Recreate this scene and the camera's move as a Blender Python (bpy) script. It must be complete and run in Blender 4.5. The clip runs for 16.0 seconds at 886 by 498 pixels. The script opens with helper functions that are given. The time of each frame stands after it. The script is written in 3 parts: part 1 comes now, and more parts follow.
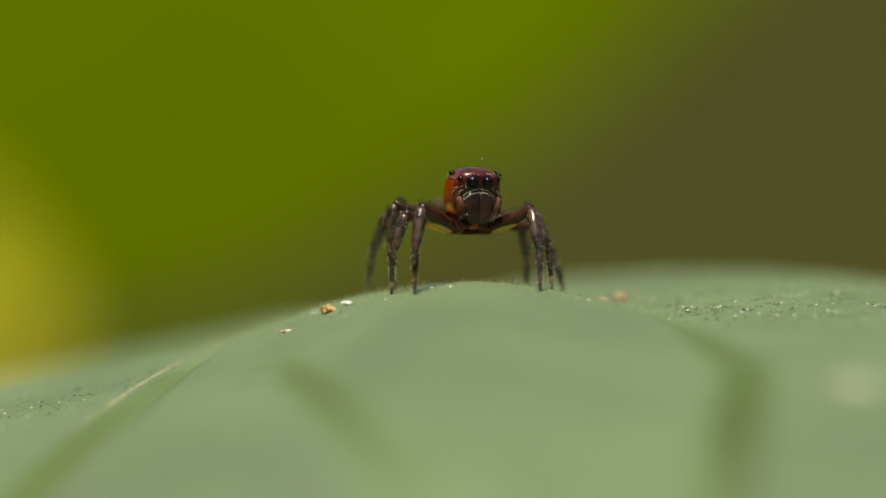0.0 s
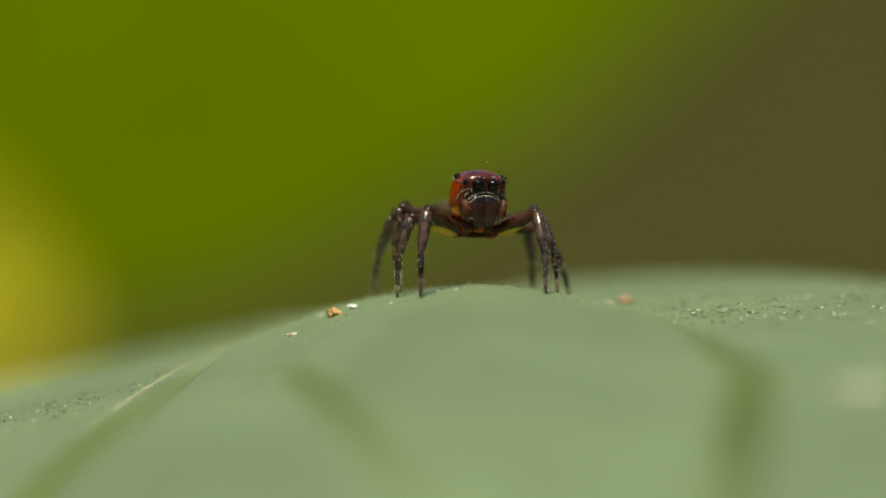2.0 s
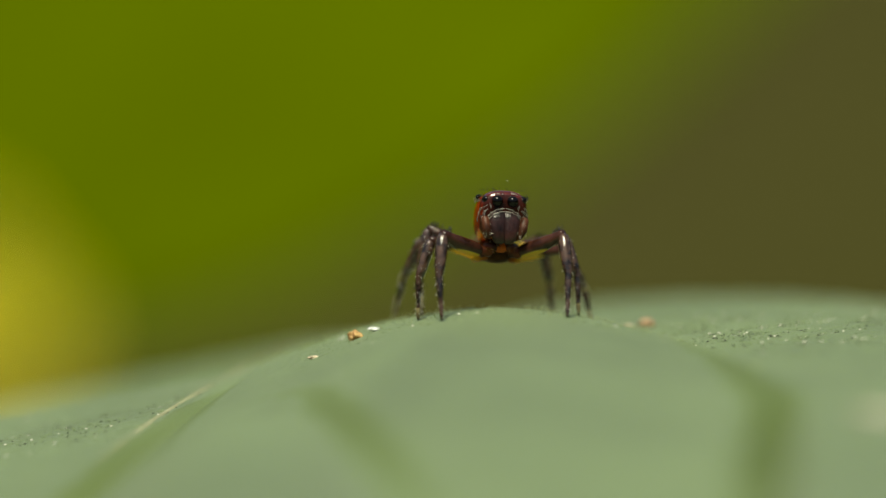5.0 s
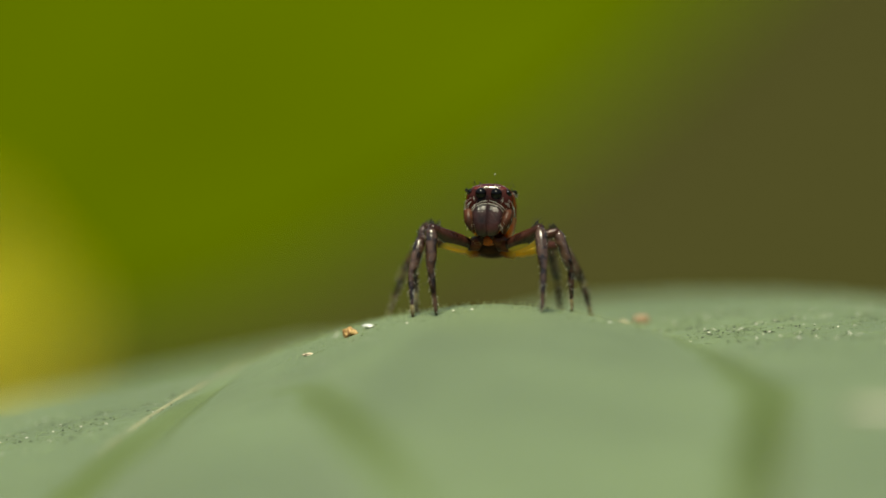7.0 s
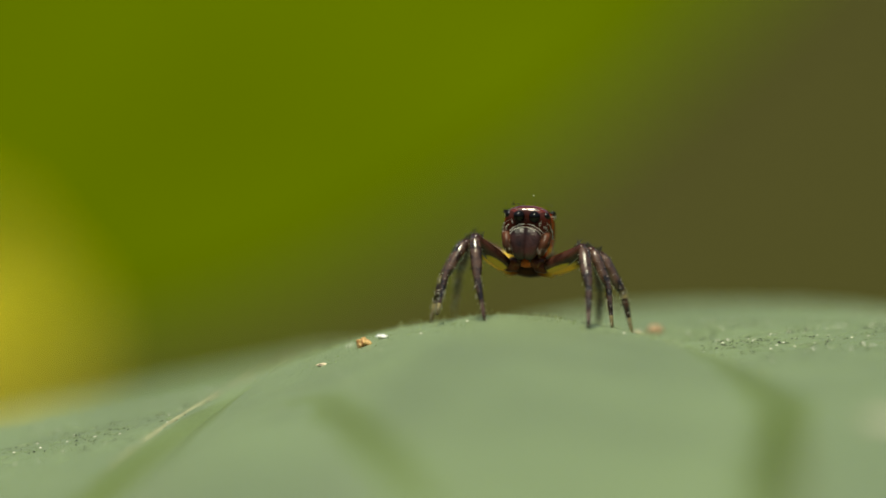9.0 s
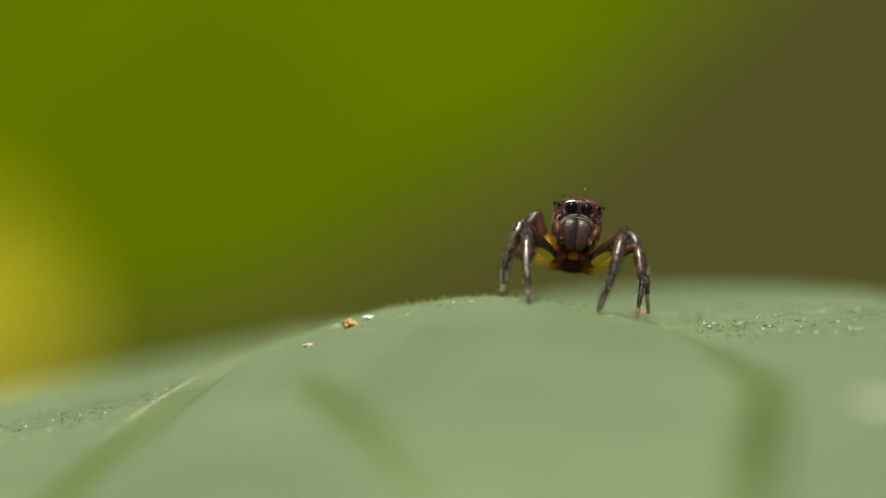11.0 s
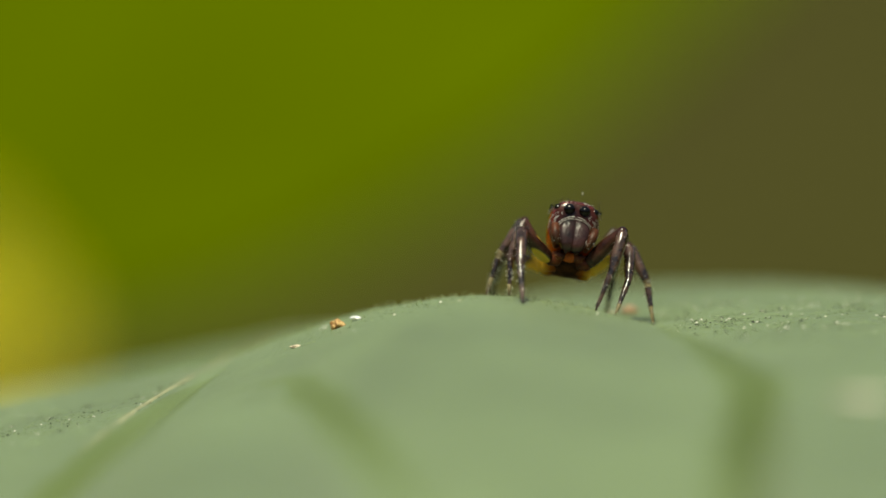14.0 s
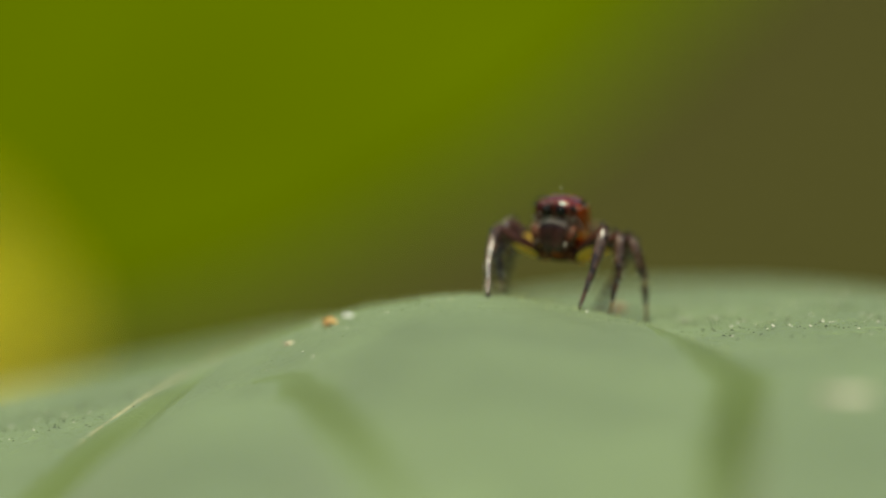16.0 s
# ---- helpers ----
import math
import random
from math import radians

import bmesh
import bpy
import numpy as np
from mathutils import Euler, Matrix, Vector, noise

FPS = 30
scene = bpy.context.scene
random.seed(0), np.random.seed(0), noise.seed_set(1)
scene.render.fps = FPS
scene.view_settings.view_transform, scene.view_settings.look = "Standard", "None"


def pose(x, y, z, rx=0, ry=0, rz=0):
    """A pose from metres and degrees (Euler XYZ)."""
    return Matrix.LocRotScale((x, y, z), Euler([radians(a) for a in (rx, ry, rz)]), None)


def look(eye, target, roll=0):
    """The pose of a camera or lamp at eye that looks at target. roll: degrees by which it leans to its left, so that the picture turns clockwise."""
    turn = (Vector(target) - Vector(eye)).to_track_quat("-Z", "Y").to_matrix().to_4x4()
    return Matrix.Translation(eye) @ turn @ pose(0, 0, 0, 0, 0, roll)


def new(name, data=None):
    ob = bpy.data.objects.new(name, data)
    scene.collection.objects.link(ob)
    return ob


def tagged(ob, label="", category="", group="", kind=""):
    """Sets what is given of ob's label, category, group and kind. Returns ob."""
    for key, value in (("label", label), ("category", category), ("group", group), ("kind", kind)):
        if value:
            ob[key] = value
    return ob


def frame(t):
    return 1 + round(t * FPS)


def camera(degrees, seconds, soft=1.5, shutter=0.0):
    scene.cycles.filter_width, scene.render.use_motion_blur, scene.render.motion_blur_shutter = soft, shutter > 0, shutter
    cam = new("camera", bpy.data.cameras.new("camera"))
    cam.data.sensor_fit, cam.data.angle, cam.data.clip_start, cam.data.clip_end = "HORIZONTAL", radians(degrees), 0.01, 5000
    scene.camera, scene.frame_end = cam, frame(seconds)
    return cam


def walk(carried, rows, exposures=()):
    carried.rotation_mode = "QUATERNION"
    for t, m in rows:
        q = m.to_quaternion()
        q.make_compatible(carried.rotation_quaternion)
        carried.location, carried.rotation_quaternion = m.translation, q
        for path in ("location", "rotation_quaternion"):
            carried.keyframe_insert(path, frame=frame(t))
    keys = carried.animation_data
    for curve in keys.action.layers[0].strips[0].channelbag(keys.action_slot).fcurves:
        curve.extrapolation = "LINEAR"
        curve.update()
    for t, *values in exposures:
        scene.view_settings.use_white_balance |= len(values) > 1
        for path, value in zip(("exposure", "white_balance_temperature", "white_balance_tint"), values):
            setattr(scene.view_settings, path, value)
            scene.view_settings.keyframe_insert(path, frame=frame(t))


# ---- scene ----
# ---- camera ----
# A macro lens about 23 cm from the spider; millimetres below are turned to metres by MM.
MM = 0.001
DIST = 230.0
TILT = 6.0
SIN_T, COS_T = math.sin(radians(TILT)), math.cos(radians(TILT))

cam = camera(7.1, 16.0, soft=1.5)
cam.data.dof.use_dof = True
cam.data.dof.focus_distance = 0.2295
cam.data.dof.aperture_fstop = 18.0
cam.data.dof.aperture_blades = 0

# seconds, millimetres to the side, millimetres up, roll (degrees), millimetres forward: a hand-held lens that drifts
CAMERA_ROWS = [
    (0.0, 0.000, 0.000, 0.000, 0.0),
    (0.5, 0.102, -0.167, 0.008, 0.0),
    (1.0, -0.098, 0.000, 0.008, 0.0),
    (1.5, -0.122, 0.028, 0.007, 0.0),
    (2.0, -0.183, 0.102, 0.076, 0.0),
    (2.5, -0.315, 0.184, 0.090, 0.0),
    (3.0, -0.485, 0.541, 0.229, 0.0),
    (3.5, -0.657, 0.607, 0.104, 0.0),
    (4.0, -0.646, 0.577, -0.015, 0.0),
    (4.5, -0.746, 0.698, 0.020, 0.0),
    (4.7, -0.883, 0.860, -0.018, 0.0),
    (6.8, -0.508, 0.610, 0.216, 0.0),
    (7.0, -0.685, 0.741, 0.162, 0.0),
    (7.5, -1.257, 1.362, 0.311, 0.0),
    (8.0, -1.523, 1.455, 0.010, 0.0),
    (8.2, -1.377, 1.273, 0.030, 0.0),
    (10.3, -0.882, 0.872, 0.140, 0.0),
    (10.5, -0.641, 0.420, 0.001, 0.0),
    (11.0, -0.707, 0.474, -0.288, 0.0),
    (11.5, -0.325, 0.065, -0.161, 0.0),
    (12.0, -0.187, -0.004, -0.013, 0.0),
    (12.5, -0.087, -0.107, -0.045, 0.0),
    (13.0, -0.784, 0.725, 0.122, 0.0),
    (13.5, -0.285, 0.209, 0.144, 0.0),
    (14.0, -0.274, 0.464, 0.404, 0.0),
    (14.5, -0.158, 0.166, 0.321, 0.0),
    (15.0, -0.226, 0.424, 0.318, 0.0),
    (15.5, -0.038, 0.092, 0.236, 0.0),
    (15.9, 0.114, 0.392, 0.290, 0.0),
    (16.0, 0.010, 0.420, 0.299, -3.0),
]


def camera_pose(side, rise, roll, ahead):
    d = DIST - ahead
    return pose(side * MM, (-d * COS_T + rise * SIN_T) * MM, (d * SIN_T + rise * COS_T) * MM, 90 - TILT) @ pose(0, 0, 0, 0, 0, -roll)


walk(cam, [(t, camera_pose(*row)) for t, *row in CAMERA_ROWS],
     exposures=[(0.0, -0.08, 7600, -6), (4.7, -0.07, 7600, -6), (10.3, -0.01, 7600, -6), (16.0, 0.0, 7600, -6)])

# ---- light ----
world = bpy.data.worlds.new("sky")
scene.world = world
world.use_nodes = True
wn = world.node_tree
sky = wn.nodes.new("ShaderNodeTexSky")
sky.sky_type = "NISHITA"
sky.sun_disc = False
sky.sun_elevation = radians(68.5)
sky.sun_rotation = radians(195)
wn.links.new(sky.outputs["Color"], wn.nodes["Background"].inputs["Color"])
wn.nodes["Background"].inputs["Strength"].default_value = 0.095

sun = new("sun", bpy.data.lights.new("sun", "SUN"))
sun.data.energy = 4.4
sun.data.angle = radians(18)
sun.data.color = (1.0, 0.95, 0.86)
sun.matrix_basis = look((-0.1, -0.38, 1.0), (0, 0, 0))


# ---- materials ----
def material(name, base, rough=0.5, vary=0.25, scale=1500.0, bump=0.2, bump_scale=6000.0, second=None, metal=0.0,
             specular=0.5, through_light=0.0, sheen=0.0, coat=0.0, depth=0.00003):
    """A surface with colour variation at two scales and fine relief; second: the colour that patches turn to."""
    m = bpy.data.materials.new(name)
    m.use_nodes = True
    t = m.node_tree
    n, l = t.nodes, t.links
    b = n["Principled BSDF"]
    co = n.new("ShaderNodeTexCoord").outputs["Object"]
    wide = n.new("ShaderNodeTexNoise")
    wide.inputs["Scale"].default_value, wide.inputs["Detail"].default_value = scale, 4
    fine = n.new("ShaderNodeTexNoise")
    fine.inputs["Scale"].default_value, fine.inputs["Detail"].default_value = bump_scale, 3
    l.new(co, wide.inputs["Vector"]), l.new(co, fine.inputs["Vector"])
    ramp = n.new("ShaderNodeValToRGB")
    dark = [c * (1 - vary) for c in base]
    light = second or [min(1, c * (1 + vary)) for c in base]
    ramp.color_ramp.elements[0].position, ramp.color_ramp.elements[0].color = 0.35, (*dark, 1)
    ramp.color_ramp.elements[1].position, ramp.color_ramp.elements[1].color = 0.65, (*light, 1)
    l.new(wide.outputs["Fac"], ramp.inputs["Fac"])
    mix = n.new("ShaderNodeMix")
    mix.data_type, mix.blend_type = "RGBA", "OVERLAY"
    mix.inputs["Factor"].default_value = 0.3
    l.new(ramp.outputs["Color"], mix.inputs["A"]), l.new(fine.outputs["Fac"], mix.inputs["B"])
    l.new(mix.outputs["Result"], b.inputs["Base Color"])
    b.inputs["Roughness"].default_value, b.inputs["Metallic"].default_value = rough, metal
    b.inputs["Specular IOR Level"].default_value = specular
    b.inputs["Sheen Weight"].default_value, b.inputs["Sheen Roughness"].default_value = sheen, 0.45
    b.inputs["Sheen Tint"].default_value = (1.0, 0.97, 0.82, 1)
    b.inputs["Coat Weight"].default_value = coat
    if bump:
        bm = n.new("ShaderNodeBump")
        bm.inputs["Strength"].default_value, bm.inputs["Distance"].default_value = bump, depth
        l.new(fine.outputs["Fac"], bm.inputs["Height"])
        l.new(bm.outputs["Normal"], b.inputs["Normal"])
    if through_light:
        tr = n.new("ShaderNodeBsdfTranslucent")
        l.new(mix.outputs["Result"], tr.inputs["Color"])
        ms = n.new("ShaderNodeMixShader")
        ms.inputs["Fac"].default_value = through_light
        l.new(b.outputs["BSDF"], ms.inputs[1]), l.new(tr.outputs["BSDF"], ms.inputs[2])
        l.new(ms.outputs["Shader"], n["Material Output"].inputs["Surface"])
    return m


LEAF = material("leaf_skin", (0.188, 0.25, 0.108), 0.46, 0.14, 160, 0.9, 7000, specular=0.38, through_light=0.08, sheen=0.25, depth=0.00006)
LEAF.node_tree.nodes["Principled BSDF"].inputs["Sheen Tint"].default_value = (0.95, 0.97, 1.0, 1)
LEAF.node_tree.nodes["Principled BSDF"].inputs["Sheen Roughness"].default_value = 0.6


def furrow_shade_skin(name, middle):
    """Leaf skin that turns to a painted olive shade mid-strip, by the mesh's own attribute."""
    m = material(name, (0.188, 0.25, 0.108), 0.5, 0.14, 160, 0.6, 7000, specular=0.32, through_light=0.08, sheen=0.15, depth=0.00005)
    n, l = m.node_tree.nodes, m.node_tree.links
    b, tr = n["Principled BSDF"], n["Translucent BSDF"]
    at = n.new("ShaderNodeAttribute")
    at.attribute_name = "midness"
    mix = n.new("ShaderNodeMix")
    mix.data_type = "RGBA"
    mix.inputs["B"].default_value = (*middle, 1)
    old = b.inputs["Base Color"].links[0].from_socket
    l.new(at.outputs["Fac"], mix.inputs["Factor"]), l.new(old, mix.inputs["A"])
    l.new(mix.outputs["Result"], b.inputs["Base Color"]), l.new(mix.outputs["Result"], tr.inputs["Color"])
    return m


# olive middles: the furrows' shade put into the colour
VALLEY_SHADE = furrow_shade_skin("leaf_valley_shade", (0.1, 0.14, 0.03))
FURROW_SHADE = furrow_shade_skin("leaf_furrow_shade", (0.138, 0.186, 0.058))
VEIN = material("leaf_vein", (0.3, 0.298, 0.175), 0.5, 0.2, 900, 0.4, 8000)
PIT = material("dark_speck", (0.02, 0.025, 0.012), 0.6, 0.3, 3000, 0.0)
GRAIN = material("leaf_papilla", (0.16, 0.215, 0.1), 0.4, 0.35, 3000, 0.0, sheen=0.2)
HAIR_G = material("leaf_hair", (0.55, 0.62, 0.36), 0.5, 0.2, 2000, 0.0, through_light=0.4)
SOIL = material("soil", (0.051, 0.05, 0.0142), 0.9, 0.2, 9, 0.4, 60, second=(0.072, 0.066, 0.021), depth=0.01, specular=0.0)
FAR_LEAF = material("far_leaf", (0.165, 0.23, 0.0027), 0.6, 0.08, 25, 0.2, 90, through_light=0.5, specular=0.0, depth=0.001)
FAR_YELLOW = material("far_yellow_leaf", (0.88, 0.79, 0.085), 0.6, 0.08, 25, 0.2, 90, through_light=0.5, specular=0.0, depth=0.001)
# for the added ring that blocks light from the low sky
SKY_BLOCK = material("sky_block_foliage", (0.05, 0.075, 0.02), 0.7, 0.5, 3, 0.8, 12, specular=0.2, depth=0.1)
STEM = material("stem", (0.1, 0.12, 0.03), 0.6, 0.2, 60, 0.3, 300, depth=0.0005)

CARAPACE = material("carapace", (0.12, 0.012, 0.006), 0.2, 0.4, 1600, 0.4, 9000, second=(0.25, 0.026, 0.009), coat=1.0, specular=0.7, through_light=0.1)
SIDE_RED = material("carapace_side", (0.52, 0.058, 0.006), 0.25, 0.3, 1400, 0.2, 12000, coat=0.2, through_light=0.2)
DARK = material("dark_cuticle", (0.026, 0.009, 0.0065), 0.18, 0.45, 2500, 0.35, 16000, second=(0.065, 0.02, 0.012), specular=0.3)
CHEL = material("chelicera_skin", (0.018, 0.008, 0.0075), 0.3, 0.5, 2200, 0.6, 12000, second=(0.05, 0.018, 0.016), specular=0.4)
LEG = material("leg_skin", (0.022, 0.01, 0.008), 0.22, 0.6, 3600, 0.8, 6000, second=(0.11, 0.058, 0.04), coat=0.6)
PALP = material("palp_skin", (0.1, 0.032, 0.014), 0.4, 0.5, 2500, 0.4, 15000, second=(0.2, 0.065, 0.03), specular=0.3, through_light=0.2)
COXA = material("leg_base_skin", (0.08, 0.016, 0.006), 0.35, 0.4, 2500, 0.3, 15000, second=(0.2, 0.045, 0.012), specular=0.3, through_light=0.25)
LEG_TIP = material("leg_tip_skin", (0.2, 0.15, 0.07), 0.45, 0.5, 4000, 0.3, 15000, second=(0.42, 0.34, 0.16), through_light=0.2)
ORANGE = material("orange_mouth", (0.72, 0.15, 0.012), 0.65, 0.3, 2500, 0.3, 12000, through_light=0.3)
ABDO = material("abdomen_skin", (0.075, 0.042, 0.015), 0.5, 0.5, 1500, 0.4, 9000, second=(0.12, 0.075, 0.027), through_light=0.15)
EYE = material("eye_lens", (0.003, 0.002, 0.002), 0.1, 0.2, 1000, 0.0, specular=0.3)
STERNUM = material("breast_plate", (0.035, 0.013, 0.007), 0.65, 0.4, 2500, 0.3, 15000, second=(0.08, 0.028, 0.01), specular=0.1, through_light=0.2)
PALE = material("pale_hair", (0.72, 0.68, 0.6), 0.45, 0.15, 3000, 0.0)
SILVER = material("silver_scale", (0.5, 0.47, 0.43), 0.4, 0.3, 3000, 0.0)
BLACK_HAIR = material("black_hair", (0.015, 0.012, 0.012), 0.4, 0.2, 3000, 0.0)
CRUMB = material("crumb", (0.55, 0.25, 0.08), 0.7, 0.4, 6000, 0.5, 12000, second=(0.78, 0.5, 0.22))
BEIGE = material("beige_crumb", (0.6, 0.5, 0.36), 0.75, 0.3, 4000, 0.4, 9000)
TAN = material("tan_crumb", (0.5, 0.32, 0.2), 0.75, 0.3, 4000, 0.4, 9000)
CREAM = material("dried_cream", (0.5, 0.46, 0.37), 0.7, 0.25, 1500, 0.4, 6000)
WHITE = material("white_flake", (0.82, 0.82, 0.82), 0.4, 0.08, 4000, 0.1, 9000)


def thigh_skin(name, edge, slope):
    """Dark thigh whose base and belly turn to clear amber; edge and slope (millimetres) say how far out along the thigh."""
    m = material(name, (0.03, 0.011, 0.008), 0.22, 0.45, 2500, 0.3, 16000, second=(0.075, 0.026, 0.017), specular=0.35, through_light=0.5)
    n, l = m.node_tree.nodes, m.node_tree.links
    b, tr, ms = n["Principled BSDF"], n["Translucent BSDF"], n["Mix Shader"]
    cut = n.new("ShaderNodeSeparateXYZ")
    l.new(n["Texture Coordinate"].outputs["Object"], cut.inputs["Vector"])
    add = n.new("ShaderNodeMath")
    add.operation = "MULTIPLY_ADD"
    add.inputs[1].default_value = slope
    l.new(cut.outputs["Z"], add.inputs[0]), l.new(cut.outputs["X"], add.inputs[2])
    soft = n.new("ShaderNodeMapRange")
    soft.interpolation_type = "SMOOTHSTEP"
    soft.inputs["From Min"].default_value, soft.inputs["From Max"].default_value = (edge - 0.18) * MM, (edge + 0.18) * MM
    soft.inputs["To Min"].default_value, soft.inputs["To Max"].default_value = 1.0, 0.0
    l.new(add.outputs["Value"], soft.inputs["Value"])
    mix = n.new("ShaderNodeMix")
    mix.data_type = "RGBA"
    mix.inputs["B"].default_value = (1.0, 0.68, 0.1, 1)
    old = b.inputs["Base Color"].links[0].from_socket
    l.new(soft.outputs["Result"], mix.inputs["Factor"]), l.new(old, mix.inputs["A"])
    l.new(mix.outputs["Result"], b.inputs["Base Color"]), l.new(mix.outputs["Result"], tr.inputs["Color"])
    clear = n.new("ShaderNodeMath")
    clear.operation = "MULTIPLY"
    clear.inputs[1].default_value = 0.45
    l.new(soft.outputs["Result"], clear.inputs[0]), l.new(clear.outputs["Value"], ms.inputs["Fac"])
    return m


def amber_base_skin():
    """Leg base, dark at the breast plate and clear amber outwards."""
    m = material("amber_base", (0.05, 0.014, 0.006), 0.35, 0.2, 2500, 0.2, 12000, specular=0.3, through_light=0.5)
    n, l = m.node_tree.nodes, m.node_tree.links
    b, tr = n["Principled BSDF"], n["Translucent BSDF"]
    cut = n.new("ShaderNodeSeparateXYZ")
    l.new(n["Texture Coordinate"].outputs["Object"], cut.inputs["Vector"])
    size = n.new("ShaderNodeMath")
    size.operation = "ABSOLUTE"
    l.new(cut.outputs["X"], size.inputs[0])
    soft = n.new("ShaderNodeMapRange")
    soft.inputs["From Min"].default_value, soft.inputs["From Max"].default_value = 0.25 * MM, 0.8 * MM
    l.new(size.outputs["Value"], soft.inputs["Value"])
    ramp = n.new("ShaderNodeValToRGB")
    ramp.color_ramp.elements[0].color = (0.045, 0.012, 0.006, 1)
    ramp.color_ramp.elements[1].color = (1.0, 0.66, 0.09, 1)
    mid = ramp.color_ramp.elements.new(0.5)
    mid.color = (0.42, 0.13, 0.012, 1)
    l.new(soft.outputs["Result"], ramp.inputs["Fac"])
    l.new(ramp.outputs["Color"], b.inputs["Base Color"]), l.new(ramp.outputs["Color"], tr.inputs["Color"])
    return m


FRONT_THIGH = thigh_skin("front_thigh_skin", -1.8, 10.0)
THIGH = thigh_skin("thigh_skin", 0.72, 1.0)
AMBER = amber_base_skin()
FACE = material("face_skin", (0.035, 0.008, 0.005), 0.25, 0.45, 1800, 0.3, 14000, second=(0.07, 0.013, 0.007), coat=0.1, specular=0.3)


# ---- mesh helpers (all in millimetres) ----
def part(name, bm, mat, parent=None, label="", smooth=True):
    """Links a bmesh, made in millimetres, as one mesh object."""
    for v in bm.verts:
        v.co *= MM
    me = bpy.data.meshes.new(name)
    bm.to_mesh(me)
    bm.free()
    for m in mat if isinstance(mat, (list, tuple)) else [mat]:
        me.materials.append(m)
    if smooth:
        me.shade_smooth()
    ob = new(name, me)
    ob.parent = parent
    return tagged(ob, label)


def loft(bm, rings, n=24, power=2.0, mat=0):
    """A closed skin over rings of (centre, half-axis vector, half-axis vector)."""
    made = []
    for c, a, b in rings:
        c, a, b = Vector(c), Vector(a), Vector(b)
        row = []
        for i in range(n):
            s = 2 * math.pi * i / n
            x, y = math.cos(s), math.sin(s)
            x = math.copysign(abs(x) ** (2 / power), x)
            y = math.copysign(abs(y) ** (2 / power), y)
            row.append(bm.verts.new(c + a * x + b * y))
        made.append(row)
    faces = []
    for r0, r1 in zip(made, made[1:]):
        for i in range(n):
            faces.append(bm.faces.new((r0[i], r0[(i + 1) % n], r1[(i + 1) % n], r1[i])))
    faces.append(bm.faces.new(made[0][::-1]))
    faces.append(bm.faces.new(made[-1]))
    for f in faces:
        f.material_index = mat
    return made


def tube(bm, points, radii, n=10, mat=0):
    """A round tube along points."""
    pts = [Vector(p) for p in points]
    rings = []
    side = None
    for i, p in enumerate(pts):
        d = (pts[min(i + 1, len(pts) - 1)] - pts[max(i - 1, 0)]).normalized()
        if side is None:
            side = d.orthogonal().normalized()
        side = (side - d * side.dot(d)).normalized()
        up = d.cross(side)
        rings.append((p, side * radii[i], up * radii[i]))
    return loft(bm, rings, n, mat=mat)


def hair(bm, root, way, length, r=0.012, mat=0, bend=0.25):
    """A thin three-sided bristle that bends a little downwards."""
    root, way = Vector(root), Vector(way).normalized()
    s = way.orthogonal().normalized()
    u = way.cross(s)
    mid = root + way * length * 0.55
    tip = root + way * length + Vector((0, 0, -bend * length * 0.3))
    rings = []
    for c, q in ((root, r), (mid, r * 0.7)):
        rings.append([bm.verts.new(c + (s * math.cos(a) + u * math.sin(a)) * q) for a in (0, 2.1, 4.2)])
    top = bm.verts.new(tip)
    for i in range(3):
        j = (i + 1) % 3
        bm.faces.new((rings[0][i], rings[0][j], rings[1][j], rings[1][i])).material_index = mat
        bm.faces.new((rings[1][i], rings[1][j], top)).material_index = mat


def ball(bm, c, r, mat=0, u=16, v=12, squash=(1, 1, 1)):
    got = bmesh.ops.create_uvsphere(bm, u_segments=u, v_segments=v, radius=r)["verts"]
    for vert in got:
        vert.co = Vector(c) + Vector((vert.co.x * squash[0], vert.co.y * squash[1], vert.co.z * squash[2]))
    for f in {f for vert in got for f in vert.link_faces}:
        f.material_index = mat


def crumb_mesh(r, rough, seed, squash=(1, 1, 1)):
    bm = bmesh.new()
    bmesh.ops.create_icosphere(bm, subdivisions=3, radius=1.0)
    for v in bm.verts:
        d = 1 + rough * noise.noise(v.co * 1.7 + Vector((seed, 0, 0))) + 0.5 * rough * noise.noise(v.co * 4.3 + Vector((0, seed, 0)))
        v.co = Vector((v.co.x * squash[0], v.co.y * squash[1], v.co.z * squash[2])) * d * r
    return bm


# ---- the leaf ----
def vein_x(y):
    return -9.3 + 0.32 * y


def valley_x(y):
    """The valley that parts the spider's panel from the one beside it."""
    y = np.asarray(y, float)
    return 10.05 - 0.065 * np.maximum(-14 - y, 0) - 0.25 * np.maximum(y + 14, 0)


def furrow_x(y):
    """The furrow that parts the front swelling from the panel on which the spider stands."""
    return -4.6 - np.where(y < -10, 0.19 * (y + 10), 0.97 * (np.maximum(y + 10, 0) / 4) ** 3.5)


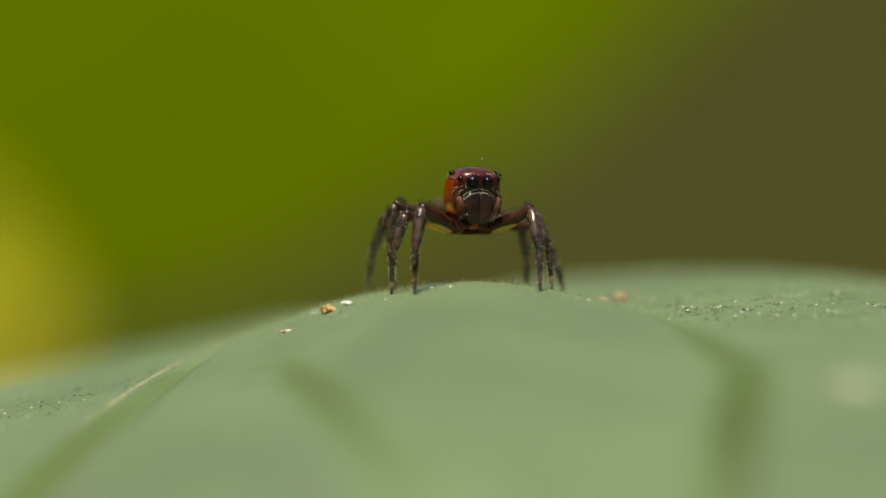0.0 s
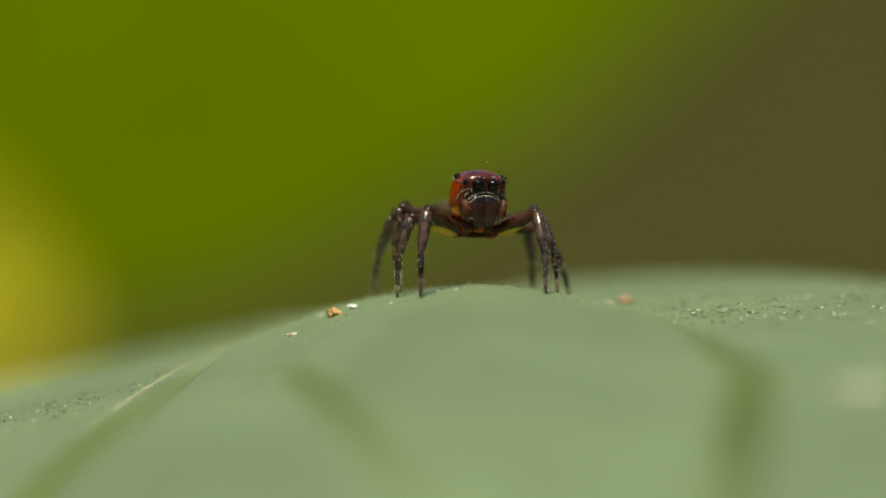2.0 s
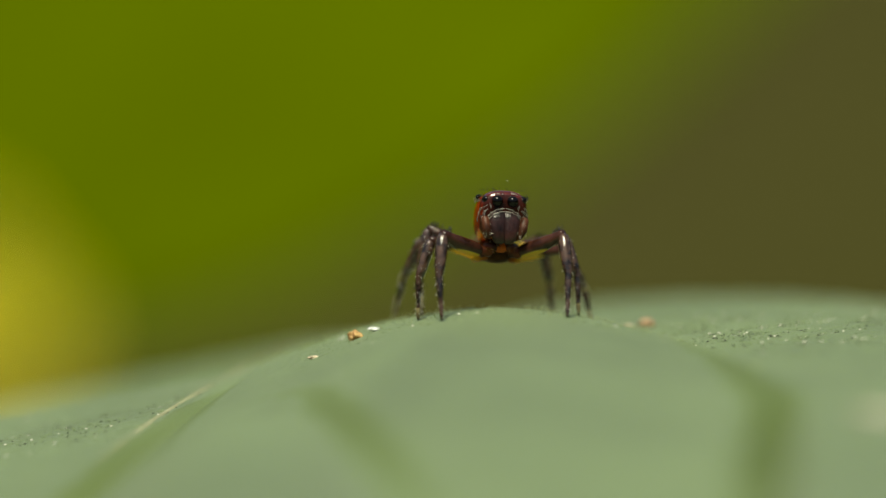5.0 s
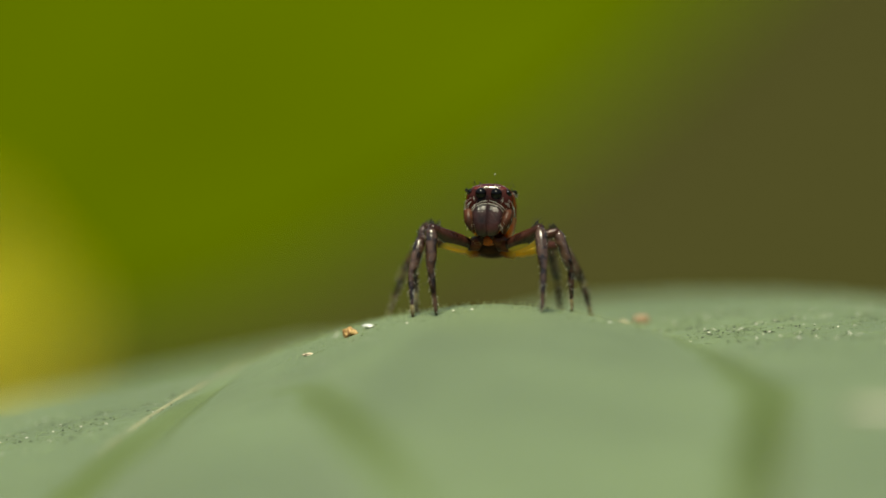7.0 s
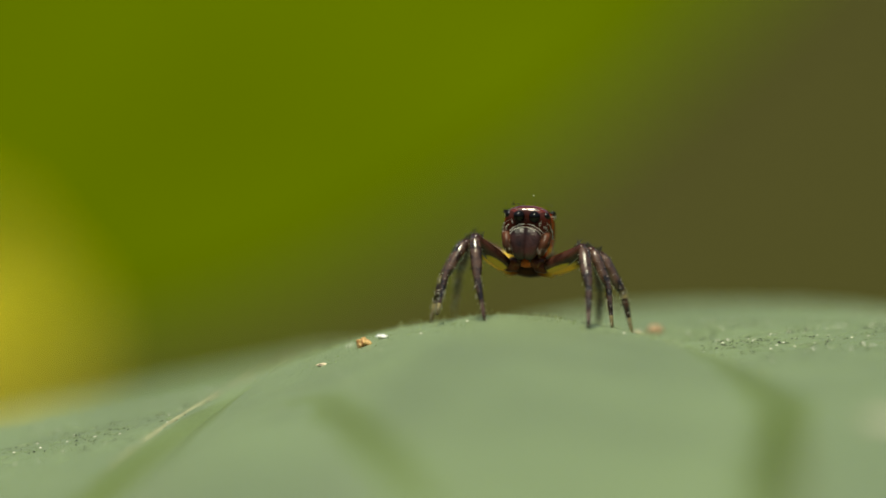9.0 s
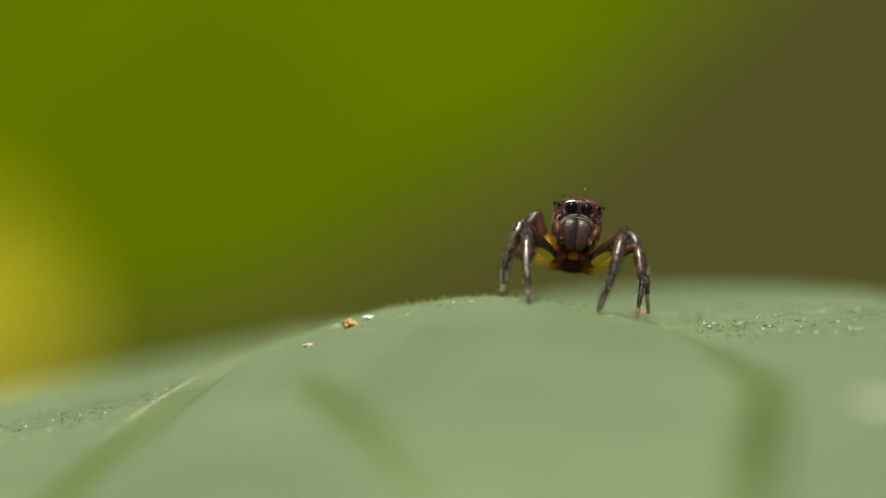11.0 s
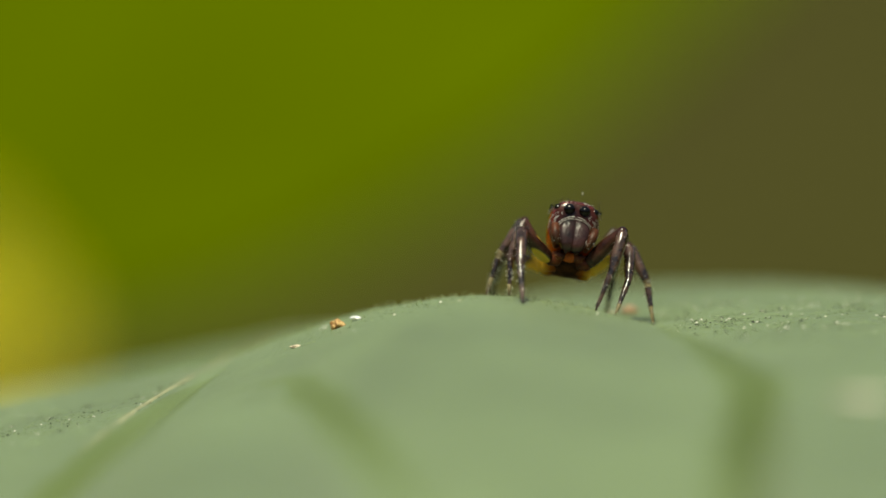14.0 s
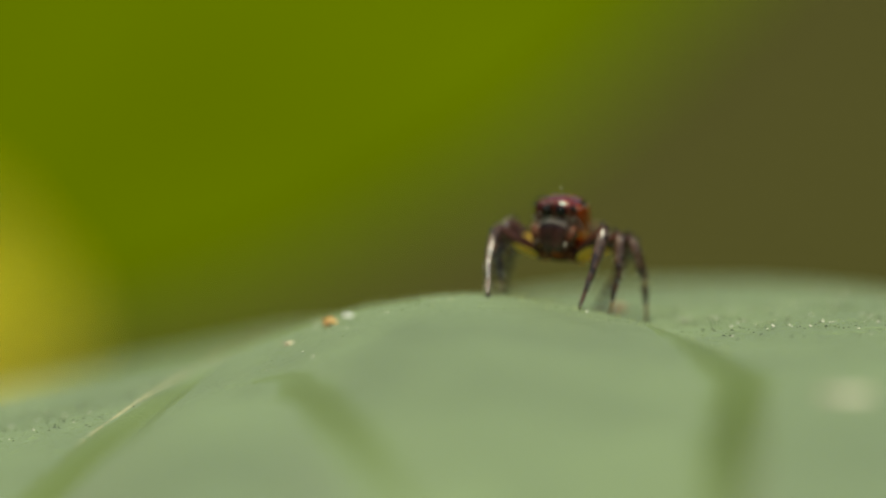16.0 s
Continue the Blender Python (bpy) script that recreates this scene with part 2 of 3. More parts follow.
def leaf_z(x, y):
    """Height of the quilted blade in millimetres: swollen panels between the veins, blended."""
    x, y = np.asarray(x, float), np.asarray(y, float)
    pos = lambda a: np.maximum(a, 0.0)
    vx = vein_x(y)
    # the panel on which the spider stands
    dx = x - 1.0
    top = -1.07 - np.where(dx < 0, 0.09 * np.abs(dx) ** 1.5, 0.06 * np.abs(dx) ** 1.66) * dx ** 2 / (dx ** 2 + 0.7)
    shift = np.minimum(0.65 * pos(-dx), 5.0)
    top = top + (0.1 * shift ** 2 / (shift + 1.5) + 0.003 * shift ** 2) * (1 - 0.5 * np.clip((-dx - 3) / 3, 0, 1))
    crest = shift - 0.29 * pos(np.minimum(x, 10.5) - 3) ** 2
    front, back = pos(crest - y), pos(y - crest)
    main = top - 0.10 * front ** 2 / (front + 1.5) - 0.003 * front ** 2 - 0.10 * back ** 2 / (1 + 0.25 * back)
    foot = valley_x(np.minimum(y, -14))
    main = main - 0.11 * pos(x - foot + 4.2) ** 2 * (1 - 0.9 * np.exp(-(front / 6.0) ** 2))
    main = main - 2.0 * pos(x - foot + 0.2) ** 2 / (1 + 0.2 * pos(x - foot + 0.2)) - 0.4 * pos(vx + 2.0 - x) ** 2
    # the swelling before it
    d = pos(-14 - y)
    e = pos(y + 14)
    small = -4.1 - np.where(x < -6.1, 0.1, 0.14) * (x + 6.1) ** 2 - 0.10 * d - 0.03 * e ** 2
    # the panel beyond the pale vein
    beyond = -3.0 + 0.2 * (x + 7.7) - 0.9 * (pos(12 - y) / 12) ** 1.25 - 0.006 * pos(-y) ** 2 - 0.01 * pos(y - 22) ** 2
    beyond = beyond + 0.3 * np.exp(-((x - vx) / 0.9) ** 2) * np.clip((y + 4) / 10, 0, 1)
    beyond = beyond - 0.5 * pos(x - vx - 0.3) ** 2 - 0.05 * pos(x + 6.5) ** 2
    # the panel that climbs to the far hump
    far = -0.8 - 0.01 * (x - 9) ** 2 - 0.0049 * (14 - np.maximum(y, -2)) ** 2 - 0.12 * pos(-2 - y) + 0.075 * (x - 10) * np.clip(1 - y / 14, 0, 1.2)
    far = far - 0.02 * pos(4 - x) ** 2 - 3.0 * np.minimum(pos(foot + 0.1 - x), 1.5) ** 1.5 / (1 + np.exp((y + 13.5) / 1.0))
    k = 5.0
    w = np.log(np.exp(k * main) + np.exp(k * small) + np.exp(k * beyond) + np.exp(k * far) + math.exp(-k * 30)) / k
    # the sunken seam round the front swelling
    seam = (x - furrow_x(np.minimum(y, -4.5))) / 0.75
    w = w - 0.2 * np.exp(-seam ** 2) / (1 + np.exp((y + 5.5) / 0.6))
    return (w - y * SIN_T) / COS_T


def leaf_point(x, y, lift=0.0):
    return Vector((x, y, float(leaf_z(x, y)) + lift))


def smooth_noise(x, y, f, seed):
    return noise.noise(Vector((x * f, y * f, seed)))


leaf = tagged(new("leaf"), "broad dull-green quilted leaf with pale vein and rough dusty skin", "leaf")


def leaf_outline(y):
    """Half width of the blade at a given depth."""
    s = min(max((y + 62) / 112.0, 0.0), 1.0)
    return 46 * math.sin(math.pi * s ** 0.8) ** 0.75 + 0.4


def build_blade():
    ys = np.concatenate([np.arange(-62, -8, 0.7), np.arange(-8, 8, 0.16), np.arange(8, 50.1, 0.7)])
    us = np.linspace(-1, 1, 521)
    verts, faces = [], []
    for y in ys:
        half = leaf_outline(y)
        xs = us * half
        zs = leaf_z(xs, np.full_like(xs, y))
        for x, z in zip(xs, zs):
            rough = 0.6 if vein_x(y) < x < valley_x(y) else 2.0
            relief = 0.05 * smooth_noise(x, y, 0.5, 3) + rough * (0.035 * smooth_noise(x, y, 1.4, 9) + 0.03 * smooth_noise(x, y, 2.9, 5))
            verts.append((x * MM, y * MM, (z + relief) * MM))
    n = len(us)
    for j in range(len(ys) - 1):
        for i in range(n - 1):
            a = j * n + i
            faces.append((a, a + 1, a + n + 1, a + n))
    me = bpy.data.meshes.new("blade")
    me.from_pydata(verts, [], faces)
    me.materials.append(LEAF)
    me.shade_smooth()
    ob = new("blade", me)
    ob.parent = leaf
    thick = ob.modifiers.new("thickness", "SOLIDIFY")
    thick.thickness, thick.offset = 0.35 * MM, -1
    return ob


build_blade()
bm = bmesh.new()
path = [leaf_point(vein_x(y), y, -0.08 - 0.006 * max(-3 - y, 0)) for y in np.arange(-22, 30, 0.5)]
tube(bm, path, [(0.17 - 0.001 * i) * min(1, 0.15 + i / 44) * (1 + 0.12 * noise.noise(Vector((i * 0.7, 2, 0)))) for i in range(len(path))], 10)
part("vein", bm, VEIN, leaf, "pale raised side vein")


def shade_strip(line, half, peak=0.5, mat=None):
    """A flat strip of painted olive shade along a furrow; line(s) gives x, y for s from 0 to 1."""
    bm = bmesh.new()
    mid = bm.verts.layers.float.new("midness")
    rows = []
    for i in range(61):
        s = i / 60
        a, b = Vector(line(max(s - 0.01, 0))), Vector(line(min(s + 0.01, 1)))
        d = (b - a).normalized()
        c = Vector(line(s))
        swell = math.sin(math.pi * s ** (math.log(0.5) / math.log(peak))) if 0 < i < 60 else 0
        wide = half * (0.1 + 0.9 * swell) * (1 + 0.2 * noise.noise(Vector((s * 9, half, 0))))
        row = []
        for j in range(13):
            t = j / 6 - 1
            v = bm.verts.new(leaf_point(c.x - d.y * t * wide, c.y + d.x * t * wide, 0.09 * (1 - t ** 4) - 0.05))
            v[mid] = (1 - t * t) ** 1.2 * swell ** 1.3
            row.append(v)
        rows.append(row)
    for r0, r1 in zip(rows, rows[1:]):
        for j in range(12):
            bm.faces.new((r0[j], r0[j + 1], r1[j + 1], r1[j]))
    # painted shade, under the same object name as the pale vein
    return part("vein", bm, mat or FURROW_SHADE, leaf, "olive-green strip of painted shade in a furrow")


# shade painted in the seam, in the valley and beside the pale vein
shade_strip(lambda s: (float(furrow_x(-5.5 - 28 * s ** 1.3)), -5.5 - 28 * s ** 1.3), 0.95, 0.42)
shade_strip(lambda s: (float(valley_x(-42 + 38.5 * s)) - 0.95, -44 + 41 * s), 1.35, 0.58, VALLEY_SHADE)
shade_strip(lambda s: (vein_x(-32 + 36 * s) + 1.1, -32 + 36 * s), 1.5, 0.55)


# ---- ground and far plants ----
def build_ground():
    n = 60
    verts, faces = [], []
    for j in range(n + 1):
        for i in range(n + 1):
            s, t = (i / n * 2 - 1), (j / n * 2 - 1)
            x, y = 200 * s ** 3, 200 * t ** 3
            z = -0.5 + 0.04 * noise.noise(Vector((x * 0.7, y * 0.7, 0)))
            verts.append((x, y, z))
    for j in range(n):
        for i in range(n):
            a = j * (n + 1) + i
            faces.append((a, a + 1, a + n + 2, a + n + 1))
    me = bpy.data.meshes.new("ground")
    me.from_pydata(verts, [], faces)
    me.materials.append(SOIL)
    me.shade_smooth()
    return tagged(new("ground", me), "brown soil and leaf litter far below", "ground", kind="structure")


build_ground()


def build_sky_block():
    """Unseen ring of bushes, far off all round, added to hold back low sky light."""
    verts, faces = [], []
    n, rows = 240, 24
    for j in range(rows + 1):
        for i in range(n):
            a, h = 2 * math.pi * i / n, j / rows
            d = 16.0 - 0.8 * h + 0.5 * noise.noise(Vector((math.cos(a) * 5, math.sin(a) * 5, h * 4)))
            d += 0.25 * noise.noise(Vector((math.cos(a) * 21, math.sin(a) * 21, h * 13)))
            top = 4.6 + 0.7 * noise.noise(Vector((math.cos(a) * 4, math.sin(a) * 4, 9)))
            verts.append((d * math.cos(a), d * math.sin(a), -0.6 + h * top))
    for j in range(rows):
        for i in range(n):
            k = (i + 1) % n
            faces.append((j * n + i, j * n + k, (j + 1) * n + k, (j + 1) * n + i))
    me = bpy.data.meshes.new("backdrop")
    me.from_pydata(verts, [], faces)
    me.materials.append(SKY_BLOCK)
    me.shade_smooth()
    return tagged(new("backdrop", me), "unseen dark green bush ring added to block low sky light", "backdrop", kind="structure")


build_sky_block()


def far_blade(name, length, width, mat, parent, m, fold=0.12, label="", bend=0.02):
    """A pointed oval blade along +x with a folded midrib, in millimetres, set by m (metres)."""
    bm = bmesh.new()
    rows = []
    across = [-1, -0.992] + [j / 6 for j in range(-5, 6)] + [0.992, 1]
    for i in range(25):
        s = i / 24
        half = width / 2 * math.sin(math.pi * s ** 0.85) ** 0.8 + 0.3
        row = []
        for t in across:
            row.append(bm.verts.new((length * s, t * half, abs(t) * half * fold - bend * length * s * s + 0.6 * math.sin(9 * s + t * 2))))
        rows.append(row)
    for r0, r1 in zip(rows, rows[1:]):
        for j in range(len(across) - 1):
            bm.faces.new((r0[j], r0[j + 1], r1[j + 1], r1[j]))
    ob = part(name, bm, mat, parent, label)
    thick = ob.modifiers.new("thickness", "SOLIDIFY")
    thick.thickness = 0.0006
    ob.matrix_basis = m
    return ob


def far_pose(x, z, y, angle, tilt=0.0, turn=0.0):
    """A blade that faces the lens, its length at an angle above the level."""
    a = radians(angle)
    m = Matrix(((math.cos(a), -math.sin(a), 0, 0), (0, 0, -1, 0), (math.sin(a), math.cos(a), 0, 0), (0, 0, 0, 1)))
    return Matrix.Translation((x * MM, y * MM, z * MM)) @ m @ pose(0, 0, 0, tilt, turn, 0)


far_plant = tagged(new("background_plant"), "broad-leaved bright green plant with one yellowing leaf", "plant")
far_plant.matrix_basis = pose(-0.075, 0.2, -0.25)


def far_leaf(name, mat, x, z, y, angle, length, width, tilt=0.0, turn=0.0, label=""):
    """A leaf of the far plant; x, y, z: the middle of its blade."""
    m = far_pose(x, z, y, angle, tilt, turn) @ pose(-length / 2 * MM, 0, 0)
    return far_blade(name, length, width, mat, far_plant, far_plant.matrix_basis.inverted() @ m, 0.03, label)


bm = bmesh.new()
tube(bm, [(0, 0, -280), (2, 2, 60), (-2, 4, 170), (1, 1, 230), (3, -1, 300)], [5, 4, 3.2, 2.4, 1.6], 10)
for z0, end in ((180, (-4, -18, 205)), (208, (14, -20, 225)), (236, (40, -14, 250))):
    tube(bm, [(0, 2, z0), (end[0] * 0.5, end[1] * 0.5, (z0 + end[2]) / 2 + 5), end], [1.3, 1.1, 0.8], 8)
part("stem", bm, STEM, far_plant)
far_leaf("leaf_blade", FAR_LEAF, -9.7, 20.1, 180, 35, 130, 90, tilt=-42)
far_leaf("leaf_blade", FAR_LEAF, -62, -4, 190, 64, 90, 44, tilt=14)
far_leaf("leaf_blade", FAR_YELLOW, -26.0, -17.5, 140, 76, 10, 15, tilt=-40, label="yellowed leaf blade")

# stalk that carries the near leaf
bm = bmesh.new()
z_end = float(leaf_z(0, 49))
tube(bm, [(0, 46, z_end - 0.6), (0, 58, z_end - 4), (1, 75, z_end - 30), (3, 88, -180), (2, 92, -360), (0, 95, -560)],
     [0.8, 1.3, 1.7, 2.2, 2.6, 3.0], 10)
part("stalk", bm, STEM, leaf, "thin green stalk")


# ---- crumbs on the leaf ----
def lay(name, bm, mat, x, y, sink, label, category, group="", turn=0.0):
    ob = part(name, bm, mat)
    p = leaf_point(x, y, sink) * MM
    ob.matrix_basis = pose(*p, 0, 0, turn)
    return tagged(ob, label, category, group)


lay("crumb", crumb_mesh(0.22, 0.5, 1.0, (1.1, 0.9, 0.75)), CRUMB, -3.7, -0.2, 0.10, "rough orange-brown crumb lying on the leaf", "debris", "crumbs")
lay("flake", crumb_mesh(0.14, 0.35, 5.0, (1.35, 0.9, 0.45)), WHITE, -3.1, 0.25, 0.06, "small bright white flake on the leaf", "debris", "crumbs")
lay("flake", crumb_mesh(0.16, 0.4, 8.0, (1.3, 0.8, 0.35)), BEIGE, -5.0, -1.0, 0.02, "small pale chip on the leaf", "debris", "crumbs", 30)
lay("crumb", crumb_mesh(0.24, 0.45, 12.0, (1.1, 0.9, 0.6)), TAN, 5.8, 3.6, 0.08, "soft tan crumb behind the crest", "debris", "crumbs")
lay("crumb", crumb_mesh(0.14, 0.45, 15.0, (1.1, 0.9, 0.7)), BEIGE, 5.2, 3.4, 0.04, "tiny pale crumb behind the crest", "debris", "crumbs")
lay("dropping", crumb_mesh(0.75, 0.3, 21.0, (1.1, 0.9, 0.2)), CREAM, 12.05, -19.5, 0.03, "dried cream-coloured dropping on the leaf", "debris", "crumbs")


def build_grains():
    """Papillae of the leaf skin and the short hairs along its crest."""
    rnd = random.Random(4)
    verts, faces = [], []
    shape = ((1, 0, 0), (0, 1, 0), (-1, 0, 0), (0, -1, 0), (0, 0, 1))
    kinds = []
    for i in range(11000):
        zone = i % 15
        x = rnd.uniform(6.2, 17.5) if zone < 9 else rnd.uniform(-17, -8) if zone < 13 else rnd.uniform(-8, 7)
        y = rnd.gauss(0.5, 3.0)
        if vein_x(y) + 0.2 < x < -6:
            continue
        c = rnd.random()
        r = rnd.uniform(0.02, 0.05)
        kinds += [1 if c < 0.075 and abs(x) > 7 else 2 if 0.08 < c < 0.105 else 0] * 4
        r = r * 1.4 if c < 0.105 else r
        p = leaf_point(x, y, -0.004)
        k = len(verts)
        a = rnd.uniform(0, 1.5)
        for sx, sy, sz in shape:
            verts.append(((p.x + r * (sx * math.cos(a) - sy * math.sin(a))) * MM, (p.y + r * (sx * math.sin(a) + sy * math.cos(a))) * MM, (p.z + sz * r * 0.6) * MM))
        faces += [(k, k + 1, k + 4), (k + 1, k + 2, k + 4), (k + 2, k + 3, k + 4), (k + 3, k, k + 4)]
    me = bpy.data.meshes.new("leaf_papillae")
    me.from_pydata(verts, [], faces)
    for m in (GRAIN, PIT, PALE):
        me.materials.append(m)
    me.polygons.foreach_set("material_index", kinds)
    ob = tagged(new("leaf_papillae", me), "fine pale grains all over the leaf skin", "leaf texture", kind="stuff")
    bm = bmesh.new()
    for _ in range(900):
        x, y = rnd.uniform(-7, 9), rnd.gauss(0.3, 1.6)
        y += -0.28 * (x - 3) ** 2 if x > 3 else 0.65 * max(1 - x, 0)
        hair(bm, leaf_point(x, y, -0.01), (rnd.gauss(0, 0.5), rnd.gauss(0, 0.5), 1), rnd.uniform(0.08, 0.28), 0.009)
    tagged(part("leaf_hairs", bm, HAIR_G), "short pale hairs on the leaf crest", "leaf hair", kind="stuff")
    return ob


build_grains()

# ---- the spider: faces -y, its hips' middle at the origin ----
spider = tagged(new("jumping_spider"), "small glossy red-brown jumping spider with dark legs on the leaf", "spider")
EYE_AT = Vector((0, -1.2, 1.45))
UP, SIDE = Vector((0, 0, 1)), Vector((1, 0, 0))


def build_carapace():
    bm = bmesh.new()
    rings = []
    for y, a, z0, z1 in ((-1.16, 0.30, 1.05, 1.5), (-1.14, 0.56, 0.85, 1.66), (-1.05, 0.72, 0.62, 1.77), (-0.85, 0.79, 0.36, 1.81), (-0.5, 0.83, 0.16, 1.83),
                         (0, 0.81, 0.05, 1.77), (0.4, 0.73, 0.0, 1.6), (0.75, 0.6, 0.05, 1.32), (1.0, 0.45, 0.15, 1.12), (1.2, 0.28, 0.25, 0.85), (1.28, 0.1, 0.4, 0.6)):
        rings.append(((0, y, (z0 + z1) / 2), (a, 0, 0), (0, 0, (z1 - z0) / 2)))
    loft(bm, rings, 40, 2.7)
    bm.normal_update()
    for f in bm.faces:
        c = f.calc_center_median()
        if c.z < 1.5 - 0.15 * c.y and abs(f.normal.x) > 0.35 and c.y > -0.9:
            f.material_index = 1
        elif c.y < -0.95 and c.z < 1.62:
            f.material_index = 2
    ob = part("carapace", bm, [CARAPACE, SIDE_RED, FACE], spider, "glossy dark red carapace with paler red sides")
    sub = ob.modifiers.new("round", "SUBSURF")
    sub.levels = sub.render_levels = 1
    return ob


carapace = build_carapace()

for x, y, z, r, label in ((0.25, -1.13, 1.44, 0.188, "large shiny black front eye"), (0.60, -0.98, 1.48, 0.125, "small shiny black side eye"),
                          (0.72, -0.34, 1.55, 0.105, "small shiny black rear eye"), (0.80, -0.66, 1.58, 0.05, "")):
    for s in (-1, 1):
        bm = bmesh.new()
        ball(bm, (s * x, y, z), r, 0, 24, 16)
        part("eye", bm, EYE, spider, label)

for s in (-1, 1):
    bm = bmesh.new()
    rings = []
    for z, a, b, cx, cy in ((1.12, 0.17, 0.1, 0.15, -1.08), (1.06, 0.24, 0.17, 0.18, -1.1), (0.8, 0.29, 0.21, 0.225, -1.11), (0.55, 0.28, 0.22, 0.215, -1.14),
                            (0.28, 0.235, 0.2, 0.185, -1.17), (0.12, 0.17, 0.16, 0.15, -1.16), (0.05, 0.08, 0.08, 0.13, -1.13)):
        rings.append(((s * cx, cy, z), (a, 0, 0), (0, b, 0)))
    loft(bm, rings, 24, 3.0)
    chel = part("chelicera", bm, CHEL, spider, "dark purple-brown jaw")
    bm = bmesh.new()
    tube(bm, [(s * 0.22, -1.18, 0.12), (s * 0.19, -1.18, 0.02), (s * 0.1, -1.12, -0.02)], [0.06, 0.045, 0.01], 8)
    part("fang", bm, DARK, chel, "curved black fang")
    # palp beside the jaw
    bm = bmesh.new()
    tube(bm, [(s * 0.46, -0.65, 0.25), (s * 0.66, -0.92, 0.58), (s * 0.68, -1.04, 0.92), (s * 0.65, -1.14, 0.86), (s * 0.59, -1.22, 0.52), (s * 0.48, -1.27, 0.24)],
         [0.1, 0.11, 0.12, 0.145, 0.15, 0.07], 14)
    palp = part("pedipalp", bm, PALP, spider, "short brown feeler")
    rnd = random.Random(7 + s)
    bm = bmesh.new()
    for _ in range(45):
        k = rnd.random()
        c = Vector((s * (0.67 - 0.16 * k), -1.12 - 0.13 * k, 0.95 - 0.6 * k))
        w = Vector((rnd.gauss(0, 1), rnd.gauss(-0.5, 0.7), rnd.gauss(-0.3, 0.7))).normalized()
        hair(bm, c + w * 0.09, w + Vector((0, -0.2, -1.1)), rnd.uniform(0.1, 0.22), 0.0045)
    part("palp_hair", bm, PALE, palp, "fine pale hairs")

# bands of pale scales on the face
rnd = random.Random(11)
bm = bmesh.new()


def band(points, count, length, spread, way):
    """Pale scales strewn along a broken line."""
    pts = [Vector(p) for p in points]
    for _ in range(count):
        k = rnd.random() * (len(pts) - 1)
        i = int(k)
        c = pts[i].lerp(pts[i + 1], k - i)
        along = (pts[i + 1] - pts[i]).normalized()
        c = c + Vector((rnd.gauss(0, spread), rnd.gauss(0, spread * 0.4), rnd.gauss(0, spread)))
        hair(bm, c, along * 1.1 + Vector(way) * 0.45 + Vector((rnd.gauss(0, 0.2), rnd.gauss(0, 0.2), rnd.gauss(0, 0.2))), rnd.uniform(0.8, 1.5) * length, 0.0065)


for s in (-1, 1):
    band([(0, -1.2, 1.21), (s * 0.2, -1.2, 1.18), (s * 0.4, -1.16, 1.08), (s * 0.5, -1.12, 0.98)], 46, 0.075, 0.006, (s * 0.8, -0.4, -0.3))
    band([(0, -1.28, 1.12), (s * 0.2, -1.31, 1.09), (s * 0.4, -1.27, 0.99), (s * 0.5, -1.22, 0.88)], 44, 0.075, 0.006, (s * 0.8, -0.4, -0.3))
    band([(s * 0.56, -1.12, 1.3), (s * 0.72, -0.98, 1.2), (s * 0.8, -0.8, 1.0), (s * 0.8, -0.7, 0.8)], 60, 0.1, 0.01, (s * 0.5, -0.6, -0.6))
    band([(s * 0.70, -0.94, 1.5), (s * 0.775, -0.7, 1.46), (s * 0.80, -0.3, 1.45)], 22, 0.14, 0.02, (s * 0.15, 0.7, -0.3))
    band([(s * 0.77, -0.62, 1.52), (s * 0.80, -0.4, 1.42), (s * 0.79, -0.25, 1.5)], 24, 0.08, 0.03, (s * 0.6, 0.2, -0.5))
    band([(s * 0.62, -1.0, 1.66), (s * 0.35, -1.12, 1.68), (s * 0.06, -1.15, 1.67)], 10, 0.08, 0.015, (-s * 0.4, -0.5, 0.5))
    band([(s * 0.5, -1.1, 1.42), (s * 0.46, -1.14, 1.25)], 16, 0.1, 0.012, (0, -0.6, -0.6))
    band([(s * 0.55, -1.14, 1.16), (s * 0.63, -1.1, 1.12), (s * 0.66, -1.06, 1.0)], 18, 0.09, 0.02, (s * 0.3, -0.5, -0.8))
part("scale_band", bm, SILVER, spider, "cream-white hair bands round eyes and jaws")

bm = bmesh.new()
for _ in range(22):
    s = rnd.choice((-1, 1))
    c = Vector((s * rnd.uniform(0.1, 0.8), rnd.uniform(-1.0, -0.2), 1.78))
    hair(bm, c, (s * rnd.uniform(0, 0.9), -0.5, 0.9), rnd.uniform(0.1, 0.22), 0.008)
for s in (-1, 1):
    for _ in range(5):
        hair(bm, (s * 0.7, -1.0 + rnd.gauss(0, 0.06), 1.55 + rnd.gauss(0, 0.06)), (s, -0.5, rnd.uniform(0.2, 1.2)), rnd.uniform(0.1, 0.2), 0.009)
hair(bm, (0.1, -0.7, 1.8), (0.1, -0.1, 1), 0.34, 0.005)
part("head_bristles", bm, BLACK_HAIR, spider, "stiff black bristles over the eyes")
# small pale ball at the tip of the long head hair
bm = bmesh.new()
ball(bm, (0.13, -0.74, 2.12), 0.02, 0, 8, 6)
part("pale_speck", bm, PALE, spider, "pale speck at the tip of a head hair")

